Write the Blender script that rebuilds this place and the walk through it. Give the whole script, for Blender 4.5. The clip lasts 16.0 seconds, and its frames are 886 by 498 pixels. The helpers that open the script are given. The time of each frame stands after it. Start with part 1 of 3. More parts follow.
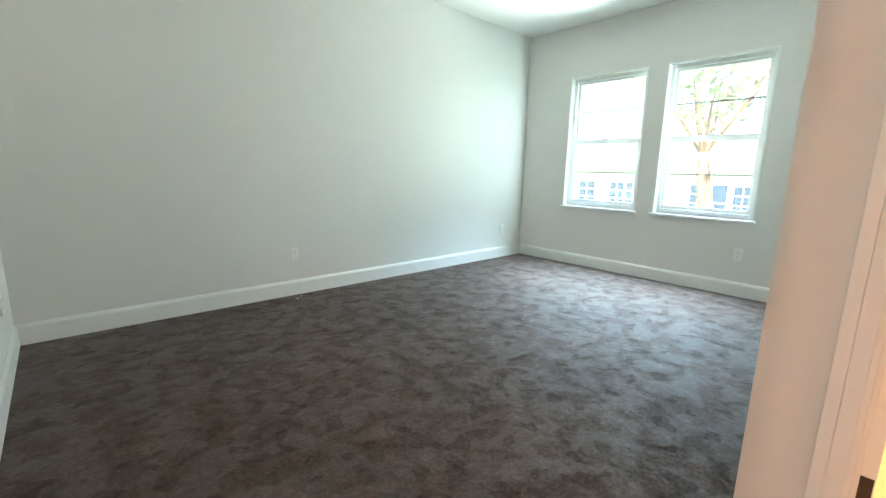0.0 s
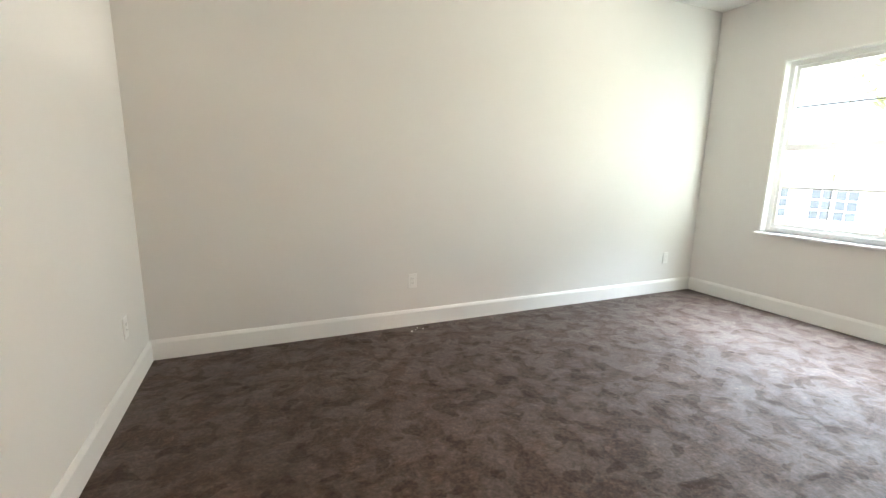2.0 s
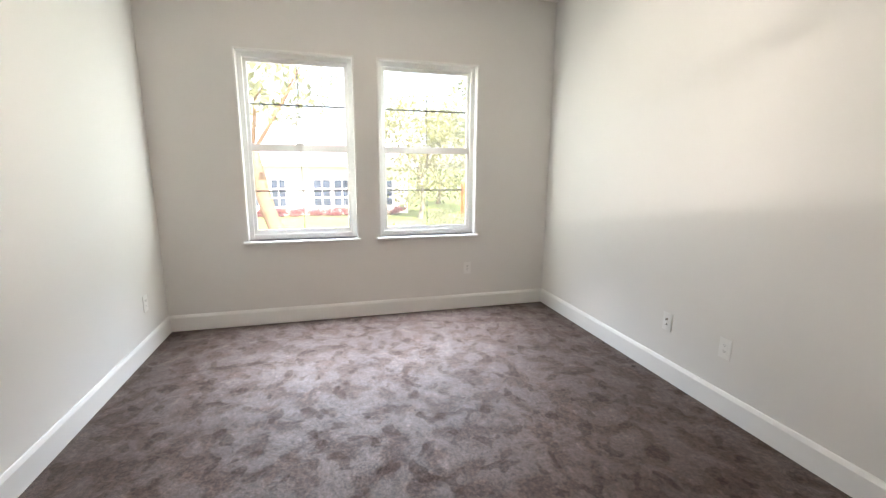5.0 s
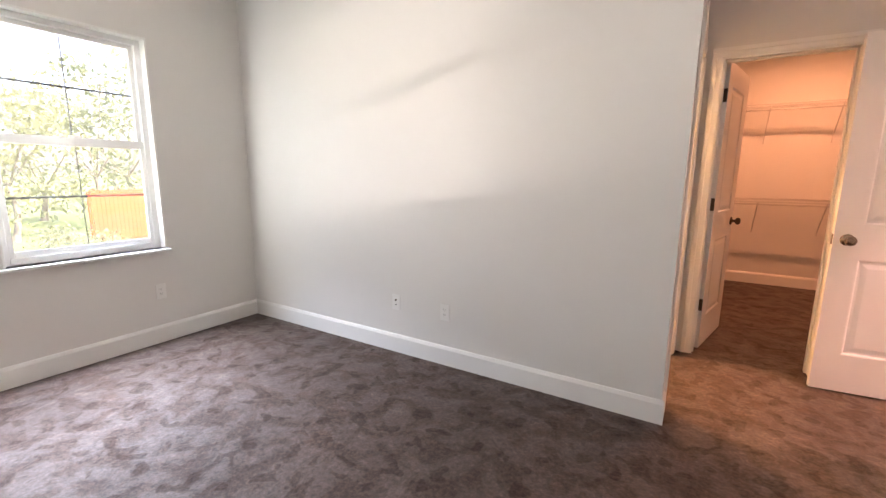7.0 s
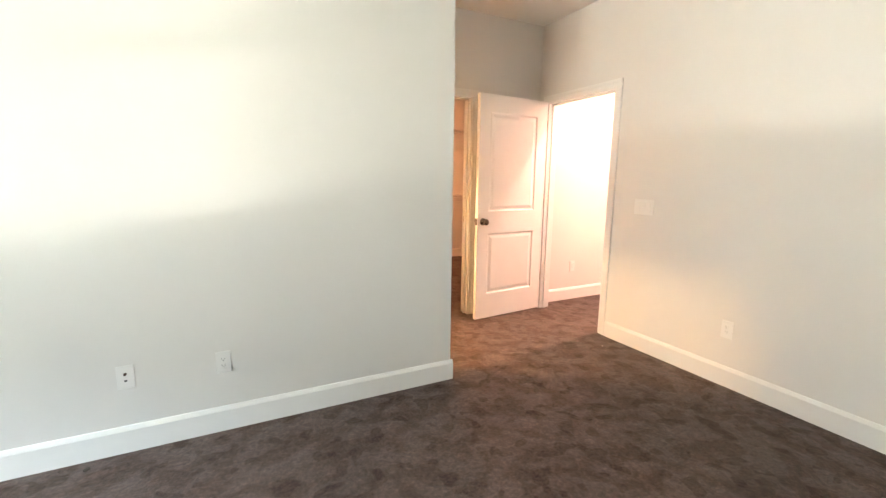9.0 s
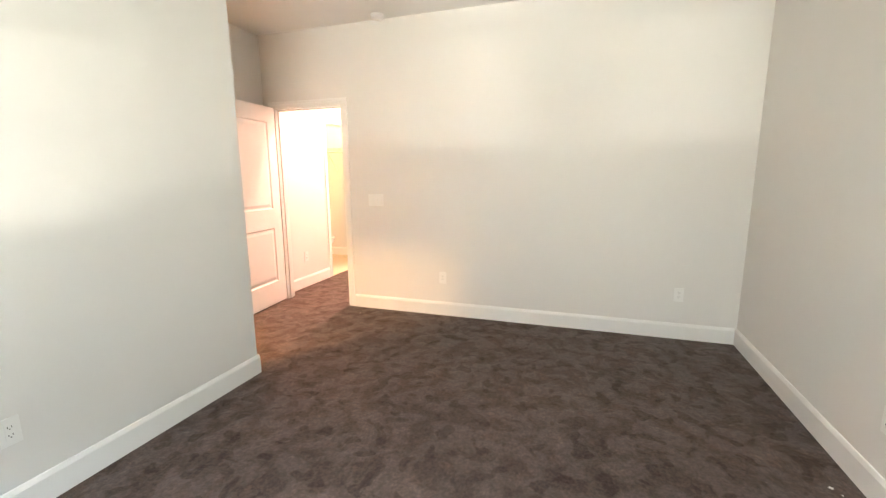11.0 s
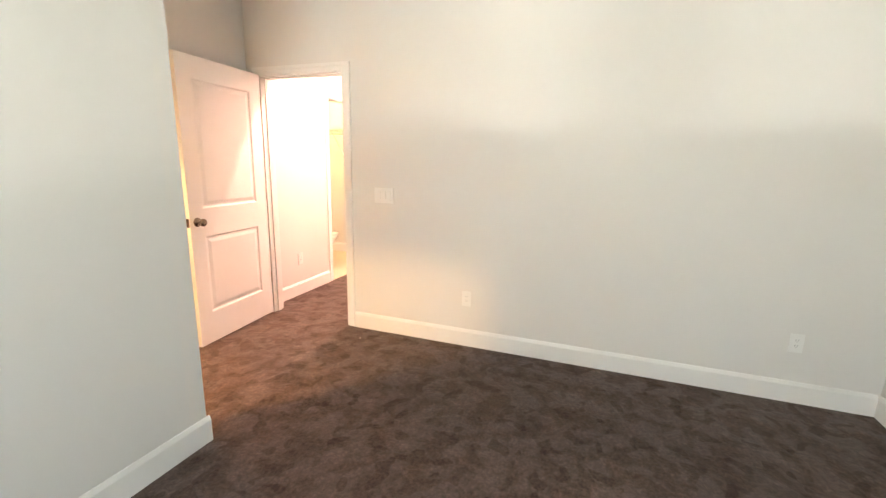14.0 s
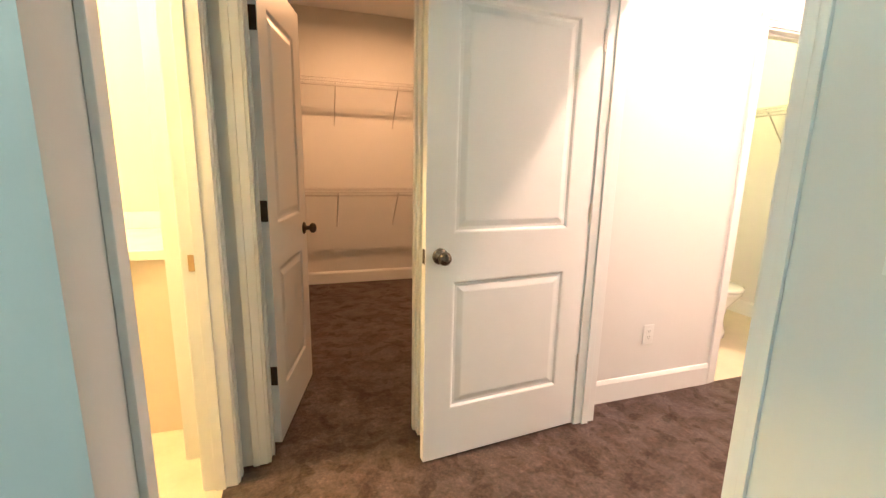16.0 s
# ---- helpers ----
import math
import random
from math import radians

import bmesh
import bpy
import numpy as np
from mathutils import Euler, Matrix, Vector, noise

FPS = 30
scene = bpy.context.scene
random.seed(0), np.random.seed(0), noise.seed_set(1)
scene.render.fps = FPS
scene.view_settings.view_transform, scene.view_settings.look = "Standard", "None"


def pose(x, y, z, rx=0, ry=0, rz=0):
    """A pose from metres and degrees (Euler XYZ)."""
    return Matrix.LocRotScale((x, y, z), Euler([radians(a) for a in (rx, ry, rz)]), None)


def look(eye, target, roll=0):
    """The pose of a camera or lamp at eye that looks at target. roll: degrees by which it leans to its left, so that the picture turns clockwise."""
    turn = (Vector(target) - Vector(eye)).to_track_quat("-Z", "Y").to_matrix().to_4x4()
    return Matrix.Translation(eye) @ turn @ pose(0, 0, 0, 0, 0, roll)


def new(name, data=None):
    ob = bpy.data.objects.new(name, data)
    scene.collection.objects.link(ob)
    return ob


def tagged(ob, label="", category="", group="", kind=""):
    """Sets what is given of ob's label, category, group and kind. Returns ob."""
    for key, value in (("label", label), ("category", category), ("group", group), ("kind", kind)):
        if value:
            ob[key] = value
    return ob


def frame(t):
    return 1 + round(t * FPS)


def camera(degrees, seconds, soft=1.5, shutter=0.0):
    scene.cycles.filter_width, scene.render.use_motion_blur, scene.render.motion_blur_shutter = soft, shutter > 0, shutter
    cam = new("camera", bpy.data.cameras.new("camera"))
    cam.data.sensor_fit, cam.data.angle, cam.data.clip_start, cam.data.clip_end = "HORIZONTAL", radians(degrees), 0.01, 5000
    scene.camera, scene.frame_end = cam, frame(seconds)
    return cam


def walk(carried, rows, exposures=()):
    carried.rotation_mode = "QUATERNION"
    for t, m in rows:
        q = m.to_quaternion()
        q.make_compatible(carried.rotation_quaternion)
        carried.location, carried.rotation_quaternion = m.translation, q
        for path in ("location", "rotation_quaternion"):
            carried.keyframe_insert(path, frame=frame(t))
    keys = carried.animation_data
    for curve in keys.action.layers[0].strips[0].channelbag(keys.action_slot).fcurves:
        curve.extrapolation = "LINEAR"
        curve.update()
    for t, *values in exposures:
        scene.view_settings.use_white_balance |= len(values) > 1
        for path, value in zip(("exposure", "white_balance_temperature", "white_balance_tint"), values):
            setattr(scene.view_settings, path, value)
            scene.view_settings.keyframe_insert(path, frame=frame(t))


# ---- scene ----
cam = camera(92.8, 16.0, soft=1.35)
PATH = [
    (0, (0.051, 0.215, 1.106), (1.376, 1.666, 0.734), 1.3),
    (0.5, (0.025, 0.215, 1.112), (1.09, 1.867, 0.744), 1.3),
    (1, (0.081, 0.227, 1.132), (0.961, 1.986, 0.77), 1.1),
    (1.5, (0.256, 0.42, 1.18), (1.054, 2.22, 0.827), 0.9),
    (2, (0.466, 0.698, 1.211), (1.244, 2.503, 0.843), 1.0),
    (2.5, (0.624, 1.022, 1.228), (1.641, 2.706, 0.866), 1.1),
    (3, (0.822, 1.423, 1.201), (2.292, 2.733, 0.846), 1.3),
    (3.5, (0.911, 1.757, 1.216), (2.704, 2.574, 0.874), 1.2),
    (4, (0.954, 2.017, 1.314), (2.894, 2.334, 0.945), 0.7),
    (6.5, (1.082, 2.74, 1.28), (2.43, 1.301, 0.943), 0.3),
    (7, (1.252, 2.723, 1.267), (2.274, 1.039, 0.921), 0.5),
    (7.5, (1.504, 2.725, 1.312), (2.096, 0.848, 0.954), 0.7),
    (8, (1.698, 2.718, 1.305), (1.843, 0.754, 0.958), 0.1),
    (8.5, (2.209, 2.697, 1.328), (1.77, 0.776, 0.987), 0.8),
    (9, (2.563, 2.717, 1.298), (1.666, 0.96, 0.971), 0.7),
    (9.5, (2.853, 2.693, 1.314), (1.596, 1.173, 0.983), 0.5),
    (10, (3.183, 2.713, 1.321), (1.651, 1.471, 0.989), -0.2),
    (12.5, (3.615, 2.114, 1.375), (1.648, 2.019, 1.025), 0.7),
    (13, (3.483, 2.115, 1.335), (1.52, 1.967, 0.982), 0.9),
    (13.5, (3.139, 2.151, 1.344), (1.205, 1.797, 0.977), 1.0),
    (14, (2.666, 2.117, 1.37), (0.827, 1.443, 0.966), 1.2),
    (14.5, (2.164, 2.009, 1.334), (0.495, 0.981, 0.935), 1.1),
    (15, (1.684, 1.791, 1.328), (0.308, 0.395, 0.931), 1.3),
    (15.5, (1.315, 1.456, 1.301), (0.301, -0.225, 0.917), 1.3),
    (16, (1.025, 1.061, 1.275), (0.408, -0.802, 0.889), 1.2),
]
EXPOSURES = [
    (0, 2.66, 5850, -5), (0.5, 2.83, 6800, 10), (2.5, 2.83, 6850, 11), (3.0, 2.67, 6900, 14), (3.5, 2.47, 7000, 16), (4.0, 2.45, 6980, 17), (6.5, 2.40, 6900, 22), (7.0, 2.52, 6880, 24), (7.5, 2.72, 5750, 10),
    (8.0, 2.92, 5750, -4), (8.5, 2.92, 6250, 0), (9.0, 2.89, 6800, 9), (10.0, 2.89, 6850, 10), (12.5, 3.02, 6880, 11), (14.0, 2.92, 6700, 9), (14.5, 2.83, 6680, 8), (15.5, 2.74, 5950, -5), (16, 2.52, 5420, -18),
]
walk(cam, [(t, look(eye, target, roll)) for t, eye, target, roll in PATH],
     exposures=EXPOSURES)

# ---- light ----
SUN_EL, SUN_AZ = 52.0, 250.0
world = bpy.data.worlds.new("world")
scene.world = world
world.use_nodes = True
wn = world.node_tree
wbg = wn.nodes["Background"]
sky = wn.nodes.new("ShaderNodeTexSky")
sky.sky_type = "NISHITA"
sky.sun_disc = False
sky.sun_elevation = radians(SUN_EL)
sky.sun_rotation = radians(SUN_AZ)
sky.air_density, sky.dust_density, sky.ozone_density = 1.0, 2.5, 1.0
wbg.inputs["Strength"].default_value = 0.15
wn.links.new(sky.outputs["Color"], wbg.inputs["Color"])


def lamp(name, kind, energy, colour, m, **sizes):
    data = bpy.data.lights.new(name, kind)
    data.energy, data.color = energy, colour
    for key, value in sizes.items():
        if key == "angle":
            data.angle = value
        elif key == "radius":
            data.shadow_soft_size = value
        elif key == "window":
            data.shape, data.size, data.size_y, data.spread = "RECTANGLE", value[0], value[1], radians(value[2])
    ob = new(name, data)
    ob.matrix_world = m
    return ob


az, el = radians(SUN_AZ), radians(SUN_EL)
sun_way = Vector((math.sin(az) * math.cos(el), math.cos(az) * math.cos(el), math.sin(el)))
lamp("sun", "SUN", 5.0, (1.0, 0.95, 0.86), look(sun_way * 40, (0, 0, 0)), angle=radians(0.5))
# stand-in daylight lamps added in both window openings: sky, sunlit ground, ahead, either side
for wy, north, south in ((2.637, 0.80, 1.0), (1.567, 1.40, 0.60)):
    for name, watts, colour, yaw, tilt, fan, x, size in (("sky_fill", 6.3, (0.66, 0.82, 1.0), 0, -60, 80, 4.65, (0.6, 0.16)), ("ground_fill", 2.1, (1.0, 0.99, 0.94), 0, 42, 70, 4.67, (0.6, 0.12)),
                                                   ("view_fill", 1.5, (1.0, 0.96, 0.89), 0, 4, 92, 4.685, (0.6, 0.9)),
                                                   ("side_fill", south, (0.88, 1.0, 0.97), 62, 0, 116, 4.69, (0.06, 1.1)), ("side_fill", north, (0.84, 1.0, 0.98), -60, 0, 118, 4.69, (0.06, 1.1))):
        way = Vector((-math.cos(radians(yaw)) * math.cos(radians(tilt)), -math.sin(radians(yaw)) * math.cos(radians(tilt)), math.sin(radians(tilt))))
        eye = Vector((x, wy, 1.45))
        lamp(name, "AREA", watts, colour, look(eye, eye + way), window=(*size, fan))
# unseen lamps added outside, below the sills, imitating sunlit paving's bounce into the room
for watts, place, size in ((4.6, (15.5, 1.4, -0.95), 1.9), (3.2, (16.0, 6.8, -1.22), 2.2), (6.0, (18.1, 10.0, -1.25), 2.8), (7.4, (17.5, 15.5, -1.2), 3.2)):
    lamp("bounce_fill", "AREA", watts, (1.0, 0.97, 0.90), look(Vector(place), Vector((4.65, 2.1, 1.45))), window=(size, 0.28, 40))
# the farther hall lamp is added to brighten hall wall and vestibule floor
lamp("unseen_hall_lamp", "AREA", 14.0, (1.0, 0.55, 0.44), pose(-2.35, -0.04, 2.64), window=(0.09, 0.09, 180))
lamp("unseen_hall_lamp", "AREA", 9.5, (1.0, 0.53, 0.42), pose(-0.76, 0.17, 2.64), window=(0.09, 0.09, 180))
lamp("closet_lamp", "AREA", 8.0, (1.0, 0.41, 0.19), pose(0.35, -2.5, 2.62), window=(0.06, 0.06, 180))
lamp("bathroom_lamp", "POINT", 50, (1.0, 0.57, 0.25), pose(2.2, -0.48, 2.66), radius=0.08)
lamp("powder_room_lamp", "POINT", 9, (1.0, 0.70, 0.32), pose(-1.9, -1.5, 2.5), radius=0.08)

# ---- materials ----


def material(name):
    mat = bpy.data.materials.new(name)
    mat.use_nodes = True
    nt = mat.node_tree
    return mat, nt, nt.nodes["Principled BSDF"]


def node(nt, kind, **values):
    n = nt.nodes.new(kind)
    for key, value in values.items():
        n.inputs[key].default_value = value
    return n


def surface(name, colour, rough, spread=0.06, scale=3.0, grain=60.0, bump=0.1, depth=0.002, metal=0.0, spec=0.5):
    """Paint, vinyl, metal: a base colour with broad and fine variation, and fine relief."""
    mat, nt, bsdf = material(name)
    co = node(nt, "ShaderNodeTexCoord")
    big = node(nt, "ShaderNodeTexNoise", Scale=scale, Detail=4.0, Roughness=0.55)
    fine = node(nt, "ShaderNodeTexNoise", Scale=grain, Detail=3.0, Roughness=0.6)
    for n in (big, fine):
        nt.links.new(co.outputs["Object"], n.inputs["Vector"])
    mixn = nt.nodes.new("ShaderNodeMath")
    mixn.operation = "MULTIPLY_ADD"
    nt.links.new(fine.outputs["Fac"], mixn.inputs[0])
    mixn.inputs[1].default_value = 0.35
    nt.links.new(big.outputs["Fac"], mixn.inputs[2])
    ramp = nt.nodes.new("ShaderNodeValToRGB")
    ramp.color_ramp.elements[0].position, ramp.color_ramp.elements[1].position = 0.35, 1.0
    ramp.color_ramp.elements[0].color = (*[c * (1 - spread) for c in colour], 1)
    ramp.color_ramp.elements[1].color = (*[min(1, c * (1 + spread)) for c in colour], 1)
    nt.links.new(mixn.outputs[0], ramp.inputs["Fac"])
    nt.links.new(ramp.outputs["Color"], bsdf.inputs["Base Color"])
    rr = nt.nodes.new("ShaderNodeMapRange")
    rr.inputs["To Min"].default_value, rr.inputs["To Max"].default_value = max(0.02, rough - 0.08), min(1, rough + 0.08)
    nt.links.new(big.outputs["Fac"], rr.inputs["Value"])
    nt.links.new(rr.outputs["Result"], bsdf.inputs["Roughness"])
    bsdf.inputs["Metallic"].default_value = metal
    bsdf.inputs["Specular IOR Level"].default_value = spec
    if bump:
        b = node(nt, "ShaderNodeBump", Strength=bump, Distance=depth)
        nt.links.new(fine.outputs["Fac"], b.inputs["Height"])
        nt.links.new(b.outputs["Normal"], bsdf.inputs["Normal"])
    return mat


def carpet_material(name="carpet"):
    """Cut pile: each stroke of a foot or a vacuum leaves the pile leaning one way, and leaning pile is paler and glossier than pile that stands."""
    mat, nt, bsdf = material(name)
    co = node(nt, "ShaderNodeTexCoord")

    def noise(scale, detail, rough, twist=0.0, vector=None):
        n = node(nt, "ShaderNodeTexNoise", Scale=scale, Detail=detail, Roughness=rough, Distortion=twist)
        nt.links.new(vector or co.outputs["Object"], n.inputs["Vector"])
        return n.outputs["Fac"]

    def ramp(value, *stops):
        r = nt.nodes.new("ShaderNodeValToRGB")
        while len(r.color_ramp.elements) < len(stops):
            r.color_ramp.elements.new(0.5)
        for e, (p, c) in zip(r.color_ramp.elements, stops):
            e.position, e.color = p, (*c, 1) if isinstance(c, tuple) else (c, c, c, 1)
        nt.links.new(value, r.inputs["Fac"])
        return r.outputs["Color"]

    def times(a, b):
        mx = nt.nodes.new("ShaderNodeMix")
        mx.data_type, mx.blend_type = "RGBA", "MULTIPLY"
        mx.inputs["Factor"].default_value = 1.0
        nt.links.new(a, mx.inputs["A"])
        nt.links.new(b, mx.inputs["B"])
        return mx.outputs["Result"]

    warp = node(nt, "ShaderNodeTexNoise", Scale=3.0, Detail=3.0)
    nt.links.new(co.outputs["Object"], warp.inputs["Vector"])
    add = nt.nodes.new("ShaderNodeVectorMath")
    add.operation = "MULTIPLY_ADD"
    nt.links.new(warp.outputs["Color"], add.inputs[0])
    add.inputs[1].default_value = (0.16, 0.16, 0)
    nt.links.new(co.outputs["Object"], add.inputs[2])
    bent = add.outputs["Vector"]
    broad = noise(1.3, 3.0, 0.5, 0.3, bent)
    patch = noise(6.8, 1.8, 0.5, 0.15, bent)
    foot = noise(9.0, 1.0, 0.5, 0.1, bent)
    mott = noise(30.0, 3.0, 0.6, 0.4)
    tuft = noise(62.0, 4.0, 0.75)
    colour = ramp(patch, (0.36, (0.0625, 0.0392, 0.0308)), (0.46, (0.0655, 0.0417, 0.0328)), (0.52, (0.0695, 0.0450, 0.0358)), (0.68, (0.0730, 0.0480, 0.0385)))
    for value in (ramp(broad, (0.35, 0.86), (0.65, 1.10)), ramp(foot, (0.37, 0.84), (0.41, 1.0), (0.62, 1.0), (0.66, 1.28)), ramp(mott, (0.36, 0.82), (0.64, 1.18)), ramp(tuft, (0.30, 0.48), (0.50, 0.95), (0.70, 1.6))):
        colour = times(colour, value)
    nt.links.new(colour, bsdf.inputs["Base Color"])
    # the lean of the pile sets its gloss
    gloss = times(times(ramp(patch, (0.44, 0.15), (0.51, 0.35), (0.66, 0.44)), ramp(foot, (0.385, 0.30), (0.41, 1.0))), ramp(mott, (0.36, 0.75), (0.64, 1.0)))
    nt.links.new(gloss, bsdf.inputs["Specular IOR Level"])
    bsdf.inputs["Roughness"].default_value = 0.62
    bsdf.inputs["Sheen Weight"].default_value = 0.08
    bsdf.inputs["Sheen Roughness"].default_value = 0.5
    b1 = node(nt, "ShaderNodeBump", Strength=0.5, Distance=0.006)
    nt.links.new(tuft, b1.inputs["Height"])
    b2 = node(nt, "ShaderNodeBump", Strength=0.5, Distance=0.03)
    nt.links.new(patch, b2.inputs["Height"])
    nt.links.new(b1.outputs["Normal"], b2.inputs["Normal"])
    nt.links.new(b2.outputs["Normal"], bsdf.inputs["Normal"])
    return mat


def glass_material():
    mat, nt, bsdf = material("window_glass")
    bsdf.inputs["Base Color"].default_value = (1, 1, 1, 1)
    bsdf.inputs["Roughness"].default_value = 0.0
    bsdf.inputs["Transmission Weight"].default_value = 1.0
    bsdf.inputs["IOR"].default_value = 1.05
    # a pale translucent veil, lit from outside, imitates washed-out glare on the panes
    glare_veil = nt.nodes.new("ShaderNodeBsdfTranslucent")
    glare_veil.inputs["Color"].default_value = (0.9, 0.9, 0.88, 1)
    both = nt.nodes.new("ShaderNodeMixShader")
    both.inputs["Fac"].default_value = 0.055
    nt.links.new(bsdf.outputs["BSDF"], both.inputs[1])
    nt.links.new(glare_veil.outputs["BSDF"], both.inputs[2])
    nt.links.new(both.outputs["Shader"], nt.nodes["Material Output"].inputs["Surface"])
    return mat


def leaf_material(name, dark, light):
    mat, nt, bsdf = material(name)
    geo = nt.nodes.new("ShaderNodeNewGeometry")
    ramp = nt.nodes.new("ShaderNodeValToRGB")
    ramp.color_ramp.elements[0].color = (*dark, 1)
    ramp.color_ramp.elements[1].color = (*light, 1)
    nt.links.new(geo.outputs["Random Per Island"], ramp.inputs["Fac"])
    nt.links.new(ramp.outputs["Color"], bsdf.inputs["Base Color"])
    bsdf.inputs["Roughness"].default_value = 0.6
    # light shining through the thin leaves
    thin = nt.nodes.new("ShaderNodeBsdfTranslucent")
    nt.links.new(ramp.outputs["Color"], thin.inputs["Color"])
    both = nt.nodes.new("ShaderNodeMixShader")
    both.inputs["Fac"].default_value = 0.5
    nt.links.new(bsdf.outputs["BSDF"], both.inputs[1])
    nt.links.new(thin.outputs["BSDF"], both.inputs[2])
    nt.links.new(both.outputs["Shader"], nt.nodes["Material Output"].inputs["Surface"])
    return mat


WALL = surface("wall_paint", (0.665, 0.655, 0.63), 0.75, spread=0.025, scale=1.2, grain=220, bump=0.12, depth=0.001, spec=0.3)
# bathroom wall paint, the yellow of its lamplight put into the colour
LAMPLIT_WALL = surface("lamplit_wall_paint", (0.74, 0.66, 0.46), 0.7, spread=0.025, scale=1.2, grain=220, bump=0.12, depth=0.001, spec=0.3)
CEIL = surface("ceiling_paint", (0.78, 0.78, 0.76), 0.9, spread=0.03, scale=1.5, grain=90, bump=0.4, depth=0.003, spec=0.2)
TRIM = surface("white_trim_paint", (0.735, 0.735, 0.715), 0.38, spread=0.02, scale=4, grain=120, bump=0.04, depth=0.001)
DOOR = surface("white_door_paint", (0.80, 0.79, 0.77), 0.42, spread=0.02, scale=5, grain=150, bump=0.06, depth=0.001)
VINYL = surface("white_vinyl", (0.78, 0.785, 0.77), 0.35, spread=0.015, scale=6, grain=80, bump=0.02)
PLATE = surface("white_plate_plastic", (0.73, 0.73, 0.71), 0.3, spread=0.01, scale=20, grain=200, bump=0.0)
SLOT = surface("dark_slot", (0.03, 0.03, 0.03), 0.6, bump=0.0)
MUNTIN = surface("grey_muntin", (0.16, 0.165, 0.17), 0.5, bump=0.0)
NICKEL = surface("antique_nickel", (0.22, 0.175, 0.135), 0.26, spread=0.15, scale=40, grain=300, bump=0.02, metal=1.0)
SATIN = surface("satin_nickel", (0.62, 0.57, 0.51), 0.34, spread=0.08, scale=40, grain=300, bump=0.02, metal=1.0)
BRONZE = surface("dark_bronze", (0.10, 0.075, 0.055), 0.4, spread=0.2, scale=40, grain=300, bump=0.03, metal=0.8)
BRASS = surface("brass_strike", (0.42, 0.30, 0.16), 0.35, spread=0.1, scale=40, grain=300, bump=0.02, metal=1.0)
WIRE = surface("white_coated_wire", (0.52, 0.50, 0.48), 0.4, spread=0.03, scale=30, grain=200, bump=0.0)
CARPET = carpet_material()
TILE = surface("cream_vinyl_floor", (0.55, 0.47, 0.36), 0.4, spread=0.12, scale=6, grain=40, bump=0.05)
STONE = surface("cultured_marble", (0.75, 0.72, 0.66), 0.2, spread=0.06, scale=7, grain=30, bump=0.0)
CABINET = surface("cabinet_paint", (0.62, 0.52, 0.42), 0.45, spread=0.05, scale=5, grain=70, bump=0.05)
PORCELAIN = surface("white_porcelain", (0.80, 0.80, 0.78), 0.12, spread=0.01, scale=5, grain=50, bump=0.0)
OPAL, _nt, _b = material("opal_glass_lit")
_b.inputs["Base Color"].default_value = (0.85, 0.82, 0.76, 1)
_b.inputs["Emission Color"].default_value = (1.0, 0.78, 0.5, 1)
_b.inputs["Emission Strength"].default_value = 1.5
GLASS = glass_material()
SCRAP = surface("paper_scrap", (0.75, 0.73, 0.70), 0.8, bump=0.2, grain=90)
DIRT = surface("dark_crumb", (0.05, 0.04, 0.035), 0.9, bump=0.3, grain=90)
GRASS = surface("lawn_grass", (0.13, 0.17, 0.05), 0.9, spread=0.45, scale=0.5, grain=9, bump=0.8, depth=0.05)
ASPHALT = surface("road_asphalt", (0.16, 0.16, 0.16), 0.9, spread=0.2, scale=1.0, grain=60, bump=0.4, depth=0.01)
STUCCO = surface("white_stucco", (0.74, 0.72, 0.68), 0.9, spread=0.05, scale=0.8, grain=40, bump=0.3, depth=0.006)
SHINGLE = surface("grey_shingle", (0.36, 0.35, 0.36), 0.9, spread=0.25, scale=3, grain=18, bump=0.5, depth=0.02)
HOUSE_GLASS = surface("house_window_glass", (0.035, 0.05, 0.08), 0.08, spread=0.3, scale=1, grain=4, bump=0.0)
FENCE = surface("orange_cedar", (0.46, 0.06, 0.005), 0.8, spread=0.35, scale=2.5, grain=30, bump=0.4, depth=0.006)
BARK = surface("tan_bark", (0.22, 0.125, 0.070), 0.95, spread=0.25, scale=5, grain=24, bump=0.9, depth=0.03)
BARK_GREY = surface("grey_bark", (0.20, 0.17, 0.13), 0.95, spread=0.3, scale=5, grain=24, bump=0.9, depth=0.03)
LEAF = leaf_material("oak_leaves", (0.15, 0.17, 0.09), (0.28, 0.31, 0.17))
LEAF_Y = leaf_material("yellow_green_leaves", (0.20, 0.21, 0.10), (0.36, 0.36, 0.19))
RED = leaf_material("red_shrub_leaves", (0.22, 0.06, 0.07), (0.42, 0.16, 0.17))

# ---- mesh helpers ----


def add_box(bm, x0, x1, y0, y1, z0, z1, bevel=0.0, m=None):
    vs = [bm.verts.new((x, y, z)) for x in (x0, x1) for y in (y0, y1) for z in (z0, z1)]
    fs = []
    for q in ((0, 1, 3, 2), (4, 6, 7, 5), (0, 4, 5, 1), (2, 3, 7, 6), (0, 2, 6, 4), (1, 5, 7, 3)):
        fs.append(bm.faces.new([vs[i] for i in q]))
    if bevel:
        es = list({e for f in fs for e in f.edges})
        r = bmesh.ops.bevel(bm, geom=es, offset=bevel, segments=2, affect="EDGES", profile=0.6)
        vs = list({v for f in r["faces"] for v in f.verts} | {v for v in vs if v.is_valid})
    if m is not None:
        bmesh.ops.transform(bm, matrix=m, verts=[v for v in vs if v.is_valid])
    return vs


def box(x0, x1, y0, y1, z0, z1, bevel=0.0):
    bm = bmesh.new()
    add_box(bm, x0, x1, y0, y1, z0, z1, bevel)
    return bm


